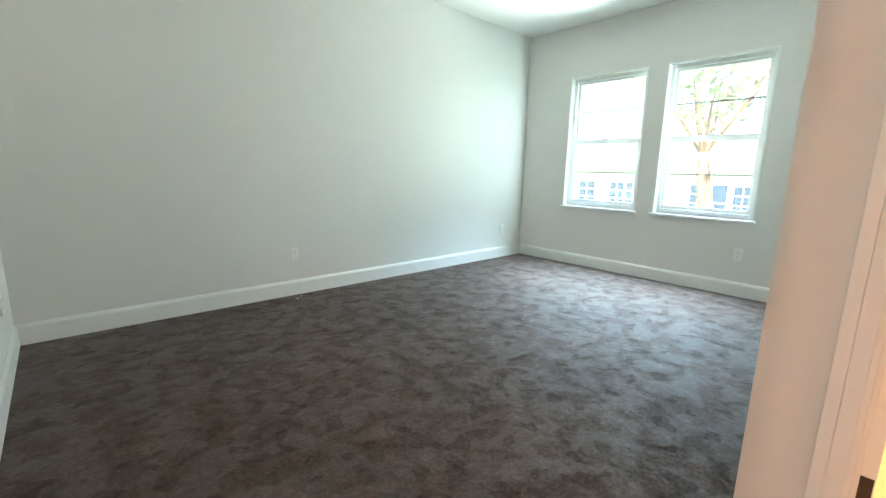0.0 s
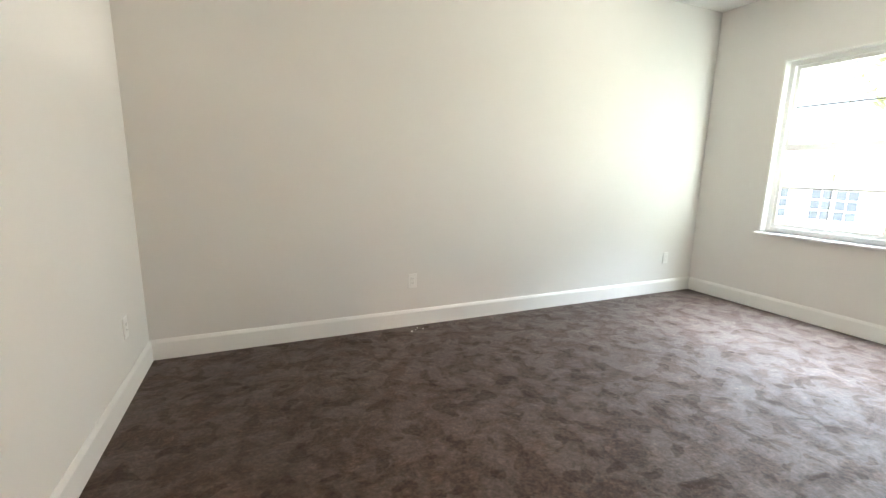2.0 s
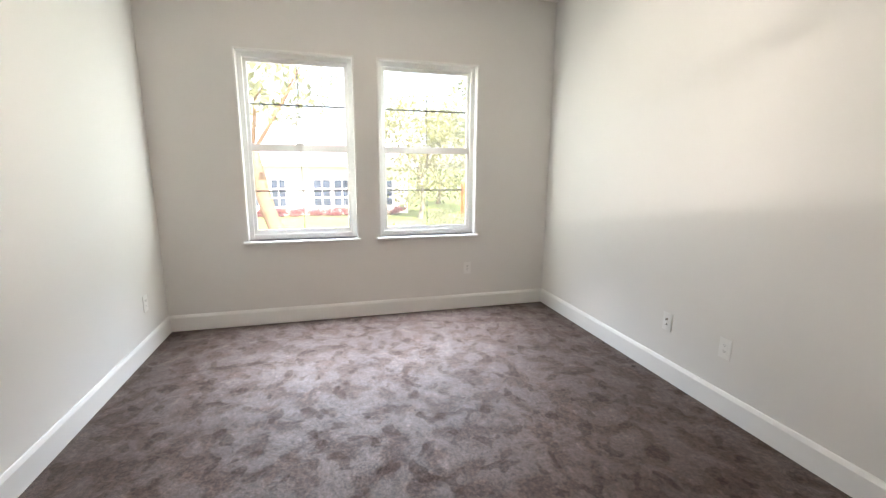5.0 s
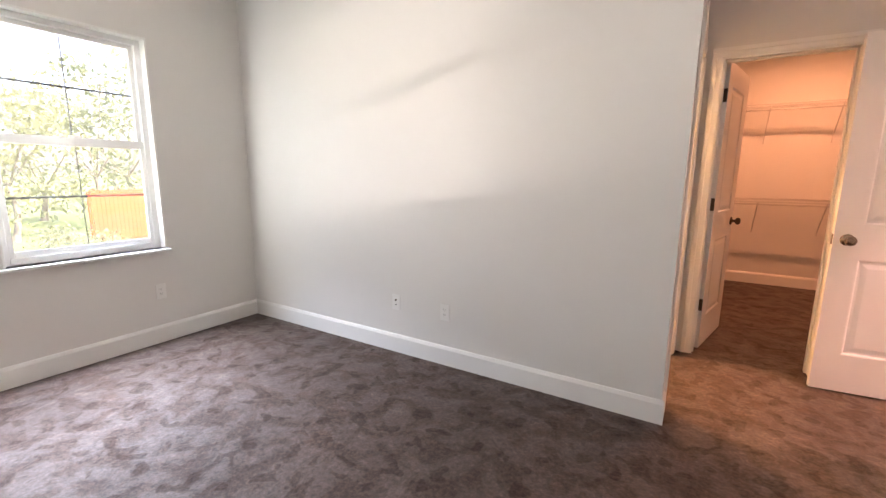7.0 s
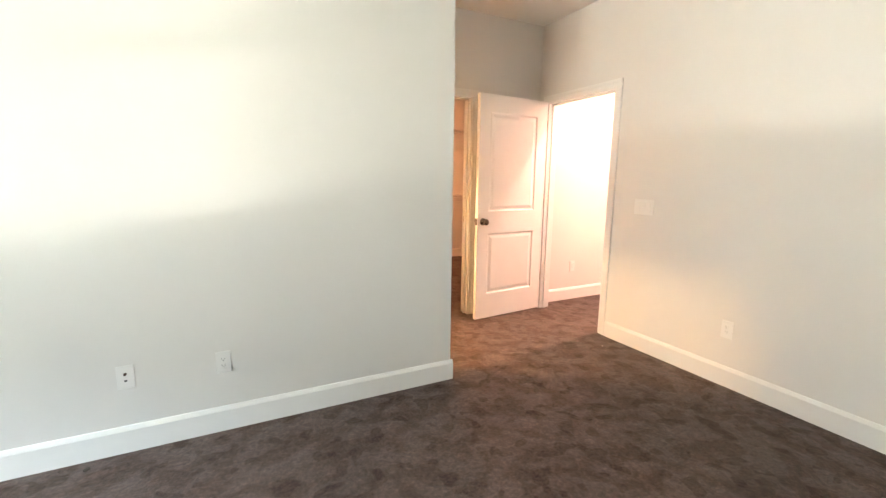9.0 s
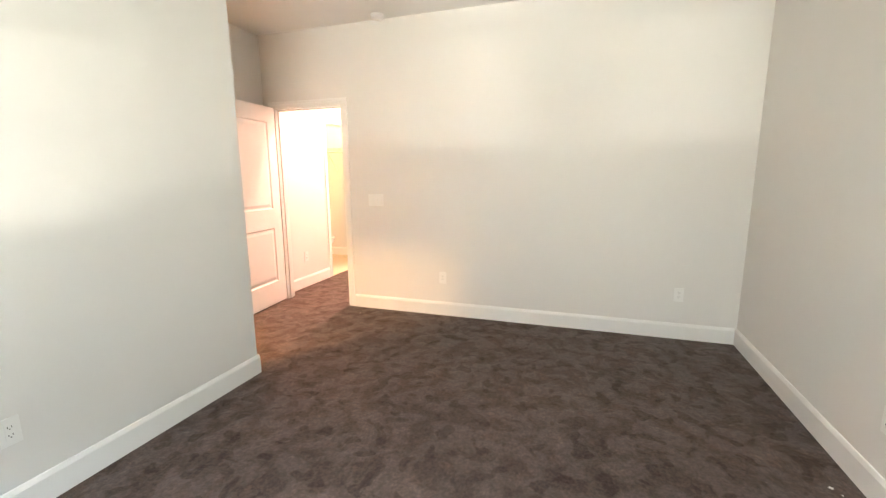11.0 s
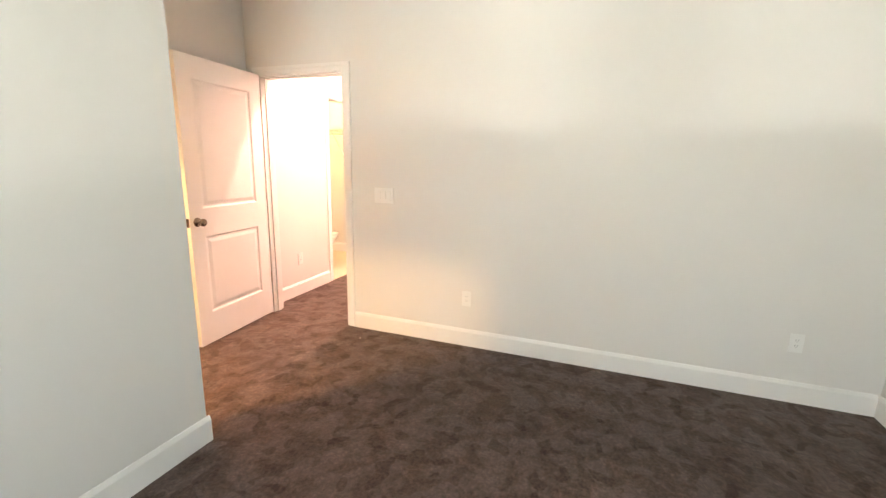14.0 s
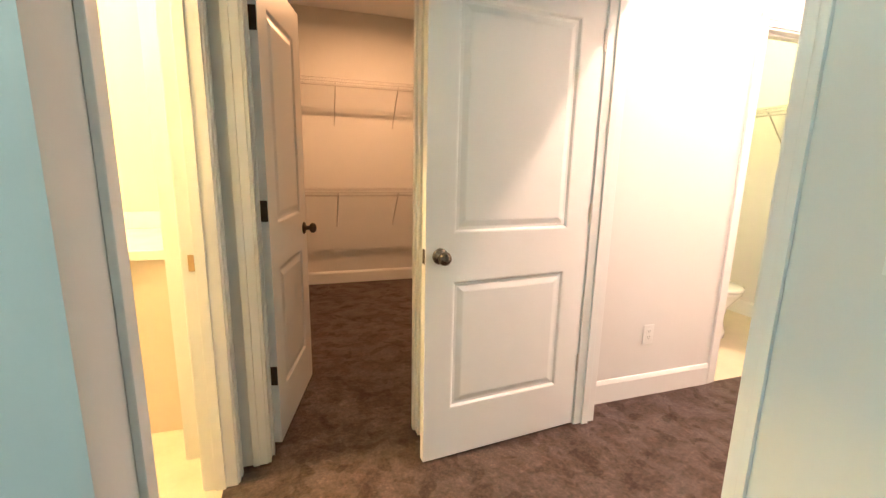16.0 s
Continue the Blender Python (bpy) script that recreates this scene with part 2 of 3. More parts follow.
def add_rod(bm, a, b, r0, r1=None, sides=8):
    a, b = Vector(a), Vector(b)
    r1 = r0 if r1 is None else r1
    d = b - a
    q = d.to_track_quat("Z", "Y").to_matrix()
    rings = []
    for p, r in ((a, r0), (b, r1)):
        rings.append([bm.verts.new(p + q @ Vector((r * math.cos(2 * math.pi * i / sides), r * math.sin(2 * math.pi * i / sides), 0))) for i in range(sides)])
    for i in range(sides):
        bm.faces.new((rings[0][i], rings[0][(i + 1) % sides], rings[1][(i + 1) % sides], rings[1][i]))
    bm.faces.new(rings[0][::-1])
    bm.faces.new(rings[1])


def add_lathe(bm, profile, m=None, sides=24):
    """profile: (radius, height) from one end to the other, turned about z."""
    rings, made = [], []
    for r, h in profile:
        ring = [bm.verts.new((max(r, 1e-4) * math.cos(2 * math.pi * i / sides), max(r, 1e-4) * math.sin(2 * math.pi * i / sides), h)) for i in range(sides)]
        rings.append(ring)
        made += ring
    for a, b in zip(rings, rings[1:]):
        for i in range(sides):
            bm.faces.new((a[i], a[(i + 1) % sides], b[(i + 1) % sides], b[i]))
    bm.faces.new(rings[0][::-1])
    bm.faces.new(rings[-1])
    if m is not None:
        bmesh.ops.transform(bm, matrix=m, verts=made)


def finish(name, bm, mat, smooth=False):
    bmesh.ops.recalc_face_normals(bm, faces=bm.faces)
    me = bpy.data.meshes.new(name)
    bm.to_mesh(me)
    bm.free()
    me.materials.append(mat)
    if smooth:
        me.polygons.foreach_set("use_smooth", [True] * len(me.polygons))
    return me


def thing(name, bm, mat, label, category, kind="", group="", smooth=False):
    return tagged(new(name, finish(name, bm, mat, smooth)), label, category, group, kind)


def empty(name, m, label, category, kind="", group=""):
    ob = new(name)
    ob.empty_display_size = 0.1
    ob.matrix_world = m
    return tagged(ob, label, category, group, kind)


def part(name, bm, mat, parent, label="", m=None, smooth=False):
    ob = new(name, finish(name, bm, mat, smooth))
    ob.parent = parent
    if m is not None:
        ob.matrix_basis = m
    return tagged(ob, label)


# ---- the plan ----
XW, XE, YN, YS, VX, VY = -0.230, 4.645, 3.703, 0.415, 1.325, -0.700
H = 2.745
T = 0.115
ENTRY = (-0.578, 0.232)
CLOSET = (0.535, 1.222)
BATH = (-0.610, 0.224)
POWDER = (-2.05, -1.325)
HEAD = 2.035
WINDOWS = ((2.193, 3.083), (1.128, 2.013))
SILL, WTOP = 0.708, 2.182


def structure(name, bm, mat, label, category):
    return thing(name, bm, mat, label, category, "structure")


def wall_run(name, axis, a0, a1, f0, f1, openings, label, mat=WALL, top=H):
    """A wall along 'x' or 'y' from a0 to a1, between the faces f0 and f1, with openings (lo, hi, bottom, top)."""
    bm = bmesh.new()
    spans, last = [], a0
    for lo, hi, z0, z1 in sorted(openings):
        spans += [(last, lo, 0, top), (lo, hi, z1, top)]
        if z0 > 0:
            spans.append((lo, hi, 0, z0))
        last = hi
    spans.append((last, a1, 0, top))
    for lo, hi, z0, z1 in spans:
        if hi - lo > 1e-4:
            if axis == "x":
                add_box(bm, lo, hi, f0, f1, z0, z1)
            else:
                add_box(bm, f0, f1, lo, hi, z0, z1)
    bmesh.ops.remove_doubles(bm, verts=bm.verts, dist=1e-5)
    return structure(name, bm, mat, label, "wall")


OUT = 0.16
wall_run("wall_north", "x", XW - T, XE + OUT, YN, YN + T, [], "smooth light greige painted bedroom wall")
wall_run("wall_east", "y", YS - T, YN, XE, XE + OUT, [(a, b, SILL, WTOP) for a, b in WINDOWS], "light greige painted wall with two windows")
wall_run("wall_south", "x", VX + T, XE, YS - T, YS, [], "smooth light greige wall with two outlets")
wall_run("wall_west", "y", VY, YN, XW - T, XW, [(*ENTRY, 0, HEAD)], "light greige wall with the entry doorway")
wall_run("wall_vestibule_east", "y", VY, YS, VX, VX + T, [(*BATH, 0, HEAD)], "greige wall with the bathroom doorway")
wall_run("wall_vestibule_south", "x", -3.2, VX + T, VY - T, VY, [(*CLOSET, 0, HEAD), (*POWDER, 0, HEAD)], "greige wall with closet and powder room doorways")
wall_run("wall_hall_north", "x", -3.2, XW - T, 0.62, 0.62 + T, [], "plain greige hall wall")
wall_run("wall_hall_west", "y", VY, 0.62, -3.2 - T, -3.2, [], "plain greige hall end wall")
wall_run("wall_closet_back", "x", -1.1, 1.44 + T, -3.52 - T, -3.52, [], "painted closet back wall")
wall_run("wall_closet_east", "y", -3.52, VY - T, 1.44, 1.44 + T, [], "painted closet side wall")
wall_run("wall_closet_west", "y", -3.52, VY - T, -1.1 - T, -1.1, [], "painted closet side wall")
wall_run("wall_bathroom_back", "x", 1.44 + T, 4.2, -1.75 - T, -1.75, [], "painted bathroom wall with yellow lamplight in its colour", LAMPLIT_WALL)
wall_run("wall_bathroom_east", "y", -1.75 - T, YS - T, 4.2, 4.2 + T, [], "painted bathroom wall with yellow lamplight in its colour", LAMPLIT_WALL)
wall_run("wall_powder_west", "y", -2.6, VY - T, -2.75 - T, -2.75, [], "cream painted powder room wall")
wall_run("wall_powder_back", "x", -2.75 - T, -1.1 - T, -1.85 - T, -1.85, [], "cream painted powder room back wall")
structure("ceiling", box(-3.4, XE + OUT, -3.7, YN + T, H, H + 0.12), CEIL, "white textured drywall ceiling", "ceiling")


def floor_piece(name, rects, mat, label):
    bm = bmesh.new()
    for x0, x1, y0, y1 in rects:
        add_box(bm, x0, x1, y0, y1, -0.05, 0.0)
    return structure(name, bm, mat, label, "floor")


floor_piece("floor", [(XW - T, XE, YS - T, YN), (XW - T, VX + 0.05, VY, YS - T), (-3.2, XW - T, VY, 0.62), (-1.1, 1.44, -3.52, VY)], CARPET, "brown-grey cut pile carpet with brushed footmarks")
floor_piece("floor_bathroom", [(VX + 0.05, 4.2, -1.75, YS - T)], TILE, "cream vinyl bathroom floor")
floor_piece("floor_powder", [(-2.75, -1.1 - T, -2.6, VY)], TILE, "cream vinyl powder room floor")
floor_piece("floor_slab", [(-3.3, XE + OUT, -3.63, YN + T)], STUCCO, "concrete slab under the floors").location.z = -0.055

# ---- baseboards, casings and jambs ----
BB, BT = 0.132, 0.014


def baseboard(axis, a0, a1, face, side):
    """A length of baseboard on a wall face; side is the sign of the way it stands out."""
    prof = [(0, 0), (BT, 0), (BT, BB - 0.022), (BT - 0.004, BB - 0.012), (0.006, BB - 0.003), (0.003, BB), (0, BB)]
    bm = bmesh.new()
    ends = []
    for a in (a0, a1):
        ends.append([bm.verts.new((a, face + side * d, z) if axis == "x" else (face + side * d, a, z)) for d, z in prof])
    n = len(prof)
    for i in range(n):
        bm.faces.new((ends[0][i], ends[0][(i + 1) % n], ends[1][(i + 1) % n], ends[1][i]))
    bm.faces.new(ends[0])
    bm.faces.new(ends[1][::-1])
    return structure("baseboard", bm, TRIM, "white painted wooden baseboard", "baseboard")


CW, CT = 0.060, 0.015
baseboard("x", XW, XE, YN, -1)
baseboard("y", YS, YN - BT, XE, -1)
baseboard("x", VX - BT, XE - BT, YS, 1)
baseboard("y", ENTRY[1] + CW, YN - BT, XW, 1)
baseboard("y", BATH[1] + CW, YS, VX, -1)
baseboard("x", XW + BT, CLOSET[0] - CW, VY, 1)
baseboard("x", POWDER[1] + CW, XW - T - CT, VY, 1)
baseboard("x", -3.2, POWDER[0] - CW, VY, 1)
baseboard("y", VY + BT, 0.62, -3.2, 1)
baseboard("x", -1.1, 1.44, -3.52, 1)
baseboard("y", -3.52 + BT, VY - T, 1.44, -1)
baseboard("y", -3.52 + BT, VY - T, -1.1, 1)
baseboard("y", -1.85, VY - T, -2.75, 1)
baseboard("x", -2.75 + BT, -1.1 - T, -1.85, 1)
baseboard("x", 1.44 + T, 4.2, -1.75, 1)


def door_set(name, axis, lo, hi, f_lo, f_hi, faces, label):
    """Jambs, stops and casings of a doorway. f_lo, f_hi: the wall's faces; faces: those that get a casing (-1, 1)."""
    ob = empty(name, pose(0, 0, 0), label, "door frame", "structure")

    def slab(a0, a1, f0, f1, z0, z1, bevel=0.002):
        return box(a0, a1, f0, f1, z0, z1, bevel) if axis == "x" else box(f0, f1, a0, a1, z0, z1, bevel)

    jt = 0.018
    part("jamb", slab(lo, lo + jt, f_lo - 0.003, f_hi + 0.003, 0.001, HEAD), TRIM, ob)
    part("jamb", slab(hi - jt, hi, f_lo - 0.003, f_hi + 0.003, 0.001, HEAD), TRIM, ob)
    part("head_jamb", slab(lo + jt, hi - jt, f_lo - 0.003, f_hi + 0.003, HEAD - jt, HEAD), TRIM, ob)
    mid = (f_lo + f_hi) / 2
    part("stop", slab(lo + jt, lo + jt + 0.011, mid - 0.018, mid + 0.018, 0.001, HEAD - jt), TRIM, ob)
    part("stop", slab(hi - jt - 0.011, hi - jt, mid - 0.018, mid + 0.018, 0.001, HEAD - jt), TRIM, ob)
    part("stop", slab(lo + jt, hi - jt, mid - 0.018, mid + 0.018, HEAD - jt - 0.011, HEAD - jt), TRIM, ob)
    for s in faces:
        f = f_hi if s > 0 else f_lo
        r = 0.006

        def casing(a0, a1, z0, z1, flip, level):
            # a stepped colonial profile: thick outer band, thinner inner one
            bm = bmesh.new()
            d = sorted((f + s * 0.0005, f + s * CT))
            d2 = sorted((f + s * 0.0005, f + s * (CT - 0.005)))
            if level:
                za = z0 + 0.55 * (z1 - z0)
                pieces = ((a0, a1, d2, z0, za), (a0, a1, d, za, z1))
            else:
                am = a0 + 0.55 * (a1 - a0) if flip else a0 + 0.45 * (a1 - a0)
                pieces = ((a0, am, d2 if flip else d, z0, z1), (am, a1, d if flip else d2, z0, z1))
            for p0, p1, dd, q0, q1 in pieces:
                if axis == "x":
                    add_box(bm, p0, p1, dd[0], dd[1], q0, q1, 0.0025)
                else:
                    add_box(bm, dd[0], dd[1], p0, p1, q0, q1, 0.0025)
            return bm

        part("casing", casing(lo - CW + r, lo + r, 0.001, HEAD - r, False, False), TRIM, ob)
        part("casing", casing(hi - r, hi + CW - r, 0.001, HEAD - r, True, False), TRIM, ob)
        part("head_casing", casing(lo - CW + r, hi + CW - r, HEAD - r, HEAD + CW - r, True, True), TRIM, ob)
    return ob


entry_frame = door_set("door_frame_1", "y", *ENTRY, XW - T, XW, (-1, 1), "white painted entry door frame with casing")
closet_frame = door_set("door_frame_2", "x", *CLOSET, VY - T, VY, (-1, 1), "white painted closet door frame with casing")
bath_frame = door_set("door_frame_3", "y", *BATH, VX, VX + T, (-1, 1), "white painted bathroom door frame with casing")
powder_frame = door_set("door_frame_4", "x", *POWDER, VY - T, VY, (1,), "white painted powder room door frame")
# strike plates on the latch jambs
part("strike_plate", box(-0.012, 0.012, -0.001, 0.0015, -0.03, 0.03, 0.0005), BRASS, bath_frame, "small brass strike plate", pose(VX + 0.085, BATH[0] + 0.0185, 0.92))
part("strike_plate", box(-0.001, 0.0015, -0.012, 0.012, -0.03, 0.03, 0.0005), BRASS, closet_frame, "small brass strike plate", pose(CLOSET[0] + 0.0185, VY - 0.085, 0.92))
part("strike_plate", box(-0.012, 0.012, -0.0015, 0.001, -0.03, 0.03, 0.0005), BRASS, entry_frame, "small brass strike plate", pose(XW - 0.03, ENTRY[1] - 0.0185, 0.92))
part("strike_plate", box(-0.0015, 0.001, -0.012, 0.012, -0.03, 0.03, 0.0005), BRASS, powder_frame, "small brass strike plate", pose(POWDER[0] + 0.0185, VY - 0.03, 0.92))

# ---- doors ----


def panel_slab(w, h, t):
    """A moulded two-panel door from x = 0 (hinge) to w, with its thickness from y = 0 to t."""
    bm = bmesh.new()
    xs = (0, 0.118, w - 0.120, w)
    zs = (0, 0.228, 0.802, 0.998, h - 0.145, h)
    for y, s in ((0.0, 1), (t, -1)):
        grid = [[bm.verts.new((x, y, z)) for z in zs] for x in xs]
        for i in range(3):
            for k in range(5):
                if i == 1 and k in (1, 3):
                    x0, x1, z0, z1 = xs[1], xs[2], zs[k], zs[k + 1]
                    ring = [grid[1][k], grid[2][k], grid[2][k + 1], grid[1][k + 1]]
                    for inset, deep in ((0.006, 0.0015), (0.014, 0.0095), (0.026, 0.0095), (0.048, 0.003), (0.053, 0.0022)):
                        nxt = [bm.verts.new((x, y + s * deep, z)) for x, z in ((x0 + inset, z0 + inset), (x1 - inset, z0 + inset), (x1 - inset, z1 - inset), (x0 + inset, z1 - inset))]
                        for j in range(4):
                            bm.faces.new((ring[j], ring[(j + 1) % 4], nxt[(j + 1) % 4], nxt[j]))
                        ring = nxt
                    bm.faces.new(ring)
                else:
                    bm.faces.new((grid[i][k], grid[i + 1][k], grid[i + 1][k + 1], grid[i][k + 1]))
    # the four edges
    for q in (((0, 0, 0), (0, t, 0), (0, t, h), (0, 0, h)), ((w, 0, 0), (w, t, 0), (w, t, h), (w, 0, h)), ((0, 0, 0), (w, 0, 0), (w, t, 0), (0, t, 0)), ((0, 0, h), (w, 0, h), (w, t, h), (0, t, h))):
        bm.faces.new([bm.verts.new(v) for v in q])
    bmesh.ops.remove_doubles(bm, verts=bm.verts, dist=1e-5)
    return bm


def knob_mesh(side):
    bm = bmesh.new()
    prof = [(0.033, 0.0), (0.033, 0.004), (0.029, 0.009), (0.014, 0.011), (0.0115, 0.020), (0.0115, 0.030), (0.017, 0.034), (0.0255, 0.040), (0.028, 0.048), (0.027, 0.056), (0.022, 0.063), (0.012, 0.067), (0.0, 0.068)]
    add_lathe(bm, prof, pose(0, 0, 0, 90 if side < 0 else -90))
    return bm


def panel_door(name, m, w, label, knob_mat, hinge_side, h=2.02, t=0.035):
    """hinge_side: -1 or 1, the face on which the knuckles stand."""
    ob = empty(name, m, label, "door")
    part("slab", panel_slab(w, h, t), DOOR, ob)
    for s in (-1, 1):
        part("knob", knob_mesh(s), knob_mat, ob, "round metal door knob", pose(w - 0.062, 0 if s < 0 else t, 0.91), True)
    part("latch_plate", box(-0.0005, 0.0015, 0.006, 0.029, 0.88, 0.94, 0.0004), knob_mat, ob, "metal latch plate", pose(w, 0, 0))
    for z in (0.33, 1.065, 1.80):
        bm = bmesh.new()
        y = -0.006 if hinge_side < 0 else t + 0.006
        add_rod(bm, (-0.002, y, z - 0.045), (-0.002, y, z + 0.045), 0.0065 if knob_mat is not NICKEL else 0.0042, sides=12)
        if knob_mat is not NICKEL:
            add_box(bm, -0.0022, 0.0004, 0.003, t - 0.003, z - 0.044, z + 0.044)
        part("hinge", bm, BRONZE if knob_mat is not NICKEL else SATIN, ob, "metal butt hinge")
    return ob


panel_door("entry_door", pose(XW + 0.0175, -0.600, 0.012, 0, 0, 5.0), 0.800, "white two-panel door standing open against the closet wall", NICKEL, 1)
panel_door("closet_door", pose(CLOSET[1] - 0.022, VY - T - 0.004, 0.012, 0, 0, 257.0) @ Matrix.Translation((0, -0.035, 0)), 0.655, "white two-panel closet door swung into the closet", BRONZE, 1)
for z in (0.342, 1.077, 1.812):
    part("hinge_leaf", box(CLOSET[1] - 0.0205, CLOSET[1] - 0.0175, VY - T - 0.006, VY - T + 0.036, z - 0.046, z + 0.046, 0.001), BRONZE, closet_frame, "dark bronze hinge leaf")
panel_door("bathroom_door", pose(VX + T + 0.008, BATH[1] - 0.058, 0.012, 0, 0, 3.0), 0.795, "white two-panel bathroom door standing open", BRONZE, 1)

# ---- windows ----


def window(name, y0, y1):
    ob = empty(name, pose(0, 0, 0), "white vinyl single-hung window with a wooden stool", "window", "structure")
    x0 = XE + 0.002
    # jamb liners flush with the wall, stepped towards the frame
    part("jamb_liner", box(x0 - 0.005, XE + 0.075, y0, y0 + 0.014, SILL + 0.001, WTOP, 0.002), TRIM, ob)
    part("jamb_liner", box(x0 - 0.005, XE + 0.075, y1 - 0.014, y1, SILL + 0.001, WTOP, 0.002), TRIM, ob)
    part("head_liner", box(x0 - 0.005, XE + 0.075, y0 + 0.014, y1 - 0.014, WTOP - 0.014, WTOP, 0.002), TRIM, ob)
    part("window_sill", box(XE - 0.035, XE + 0.075, y0 - 0.014, y1 + 0.024, SILL - 0.02, SILL, 0.004), TRIM, ob, "white painted window stool")
    f0, f1 = XE + 0.066, XE + 0.135
    bm = bmesh.new()
    a, b = y0 + 0.014, y1 - 0.014
    z0, z1 = SILL, WTOP - 0.014
    w = 0.036
    for q in ((f0, f1, a, a + w, z0, z1), (f0, f1, b - w, b, z0, z1), (f0, f1, a + w, b - w, z1 - w, z1), (f0, f1, a + w, b - w, z0, z0 + w + 0.01)):
        add_box(bm, *q, 0.003)
    part("window_frame", bm, VINYL, ob)
    zm = 1.455
    for low in (True, False):
        s0, s1 = (f0 + 0.006, f0 + 0.030) if low else (f0 + 0.034, f0 + 0.058)
        p0, p1 = (z0 + w + 0.01, zm + 0.027) if low else (zm - 0.027, z1 - w)
        c0, c1 = a + w, b - w
        r = 0.026
        bm = bmesh.new()
        add_box(bm, s0, s1, c0, c0 + r, p0, p1, 0.002)
        add_box(bm, s0, s1, c1 - r, c1, p0, p1, 0.002)
        add_box(bm, s0, s1, c0 + r, c1 - r, p0, p0 + (0.034 if low else 0.054), 0.002)
        add_box(bm, s0, s1, c0 + r, c1 - r, p1 - (0.054 if low else 0.026), p1, 0.002)
        sash = part("lower_sash" if low else "upper_sash", bm, VINYL, ob)
        sm = (s0 + s1) / 2
        pane = part("pane", box(sm - 0.002, sm + 0.002, c0 + r - 0.004, c1 - r + 0.004, p0 + (0.028 if low else 0.050), p1 - (0.050 if low else 0.022)), GLASS, sash)
        pane.visible_shadow = False
        zc = (p0 + p1 - 0.020) / 2 if low else (p0 + p1 + 0.028) / 2
        part("muntin", box(sm + 0.004, sm + 0.009, c0 + r, c1 - r, zc - 0.006, zc + 0.006, 0.001), MUNTIN, sash, "thin grey horizontal glazing bar")
        part("muntin", box(sm + 0.0045, sm + 0.0085, (c0 + c1) / 2 - 0.003, (c0 + c1) / 2 + 0.003, p0 + 0.03, p1 - 0.03, 0.001), MUNTIN, sash, "thin grey vertical glazing bar")
    part("sash_lock", box(f0 - 0.004, f0 + 0.02, (a + b) / 2 - 0.03, (a + b) / 2 + 0.03, zm + 0.027, zm + 0.041, 0.003), VINYL, ob)
    return ob


for i, (a, b) in enumerate(WINDOWS):
    window("window_%d" % (i + 1), a, b)

# ---- outlets, switches, detector ----


def slots(bm, z, x):
    add_box(bm, x, x + 0.0008, -0.0078, -0.0056, z - 0.0035, z + 0.0045)
    add_box(bm, x, x + 0.0008, 0.0056, 0.0078, z - 0.0035, z + 0.0045)
    add_rod(bm, (x, 0, z - 0.0085), (x + 0.0008, 0, z - 0.0085), 0.0022, sides=8)


def outlet(m, label="white rectangular duplex wall outlet"):
    """Built facing +x; the plate's back is at x = 0."""
    ob = empty("wall_outlet", m, label, "outlet", group="wall outlets above the baseboards")
    part("plate", box(0.0005, 0.006, -0.035, 0.035, -0.057, 0.057, 0.0025), PLATE, ob)
    insert = part("receptacle", box(0.0055, 0.0080, -0.0165, 0.0165, -0.0335, 0.0335, 0.0015), PLATE, ob)
    for z in (-0.014, 0.020):
        bm = bmesh.new()
        slots(bm, z, 0.0078)
        part("slots", bm, SLOT, insert, "dark outlet slots")
    for z in (-0.0485, 0.0485):
        bm = bmesh.new()
        add_rod(bm, (0.0055, 0, z), (0.0066, 0, z), 0.0026, sides=10)
        part("screw", bm, PLATE, ob)
    return ob


def cable_plate(m):
    ob = empty("cable_plate", m, "white wall plate with coax and data jacks", "wall plate")
    part("plate", box(0.0005, 0.006, -0.035, 0.035, -0.057, 0.057, 0.0025), PLATE, ob)
    bm = bmesh.new()
    add_lathe(bm, [(0.0065, 0.0), (0.0065, 0.003), (0.0048, 0.0032), (0.0048, 0.012), (0.0030, 0.0122), (0.0028, 0.008)], pose(0.0055, 0, 0.017, 0, 90), 14)
    part("coax_jack", bm, NICKEL, ob, "threaded metal coax jack")
    jack = part("data_jack", box(0.0055, 0.0078, -0.009, 0.009, -0.026, -0.008, 0.001), PLATE, ob)
    part("socket", box(0.0072, 0.0082, -0.006, 0.006, -0.021, -0.012), SLOT, jack, "dark data socket")
    for z in (-0.042, 0.042):
        bm = bmesh.new()
        add_rod(bm, (0.0055, 0, z), (0.0066, 0, z), 0.0026, sides=10)
        part("screw", bm, PLATE, ob)
    return ob


cable_plate(pose(3.036, YS, 0.372, 0, 0, 90))
outlet(pose(2.632, YS, 0.368, 0, 0, 90))
outlet(pose(1.506, YN, 0.362, 0, 0, -90))
outlet(pose(4.25, YN, 0.362, 0, 0, -90))
outlet(pose(XW, 1.251, 0.372))
outlet(pose(XW, 3.274, 0.372))
outlet(pose(XE, 1.205, 0.39, 0, 0, 180))
outlet(pose(-0.78, VY, 0.372, 0, 0, 90))

switch = empty("light_switch", pose(XW, 0.566, 1.109), "white triple rocker light switch plate", "switch")
part("plate", box(0.0005, 0.006, -0.082, 0.082, -0.058, 0.058, 0.0025), PLATE, switch)
for y in (-0.046, 0.0, 0.046):
    bm = bmesh.new()
    add_box(bm, 0.0055, 0.0095, y - 0.0155, y + 0.0155, -0.033, 0.033, 0.002)
    rocker = part("rocker", bm, PLATE, switch)
    part("rocker_tilt", box(0.009, 0.0115, y - 0.0145, y + 0.0145, 0.0, 0.031, 0.001), PLATE, rocker)

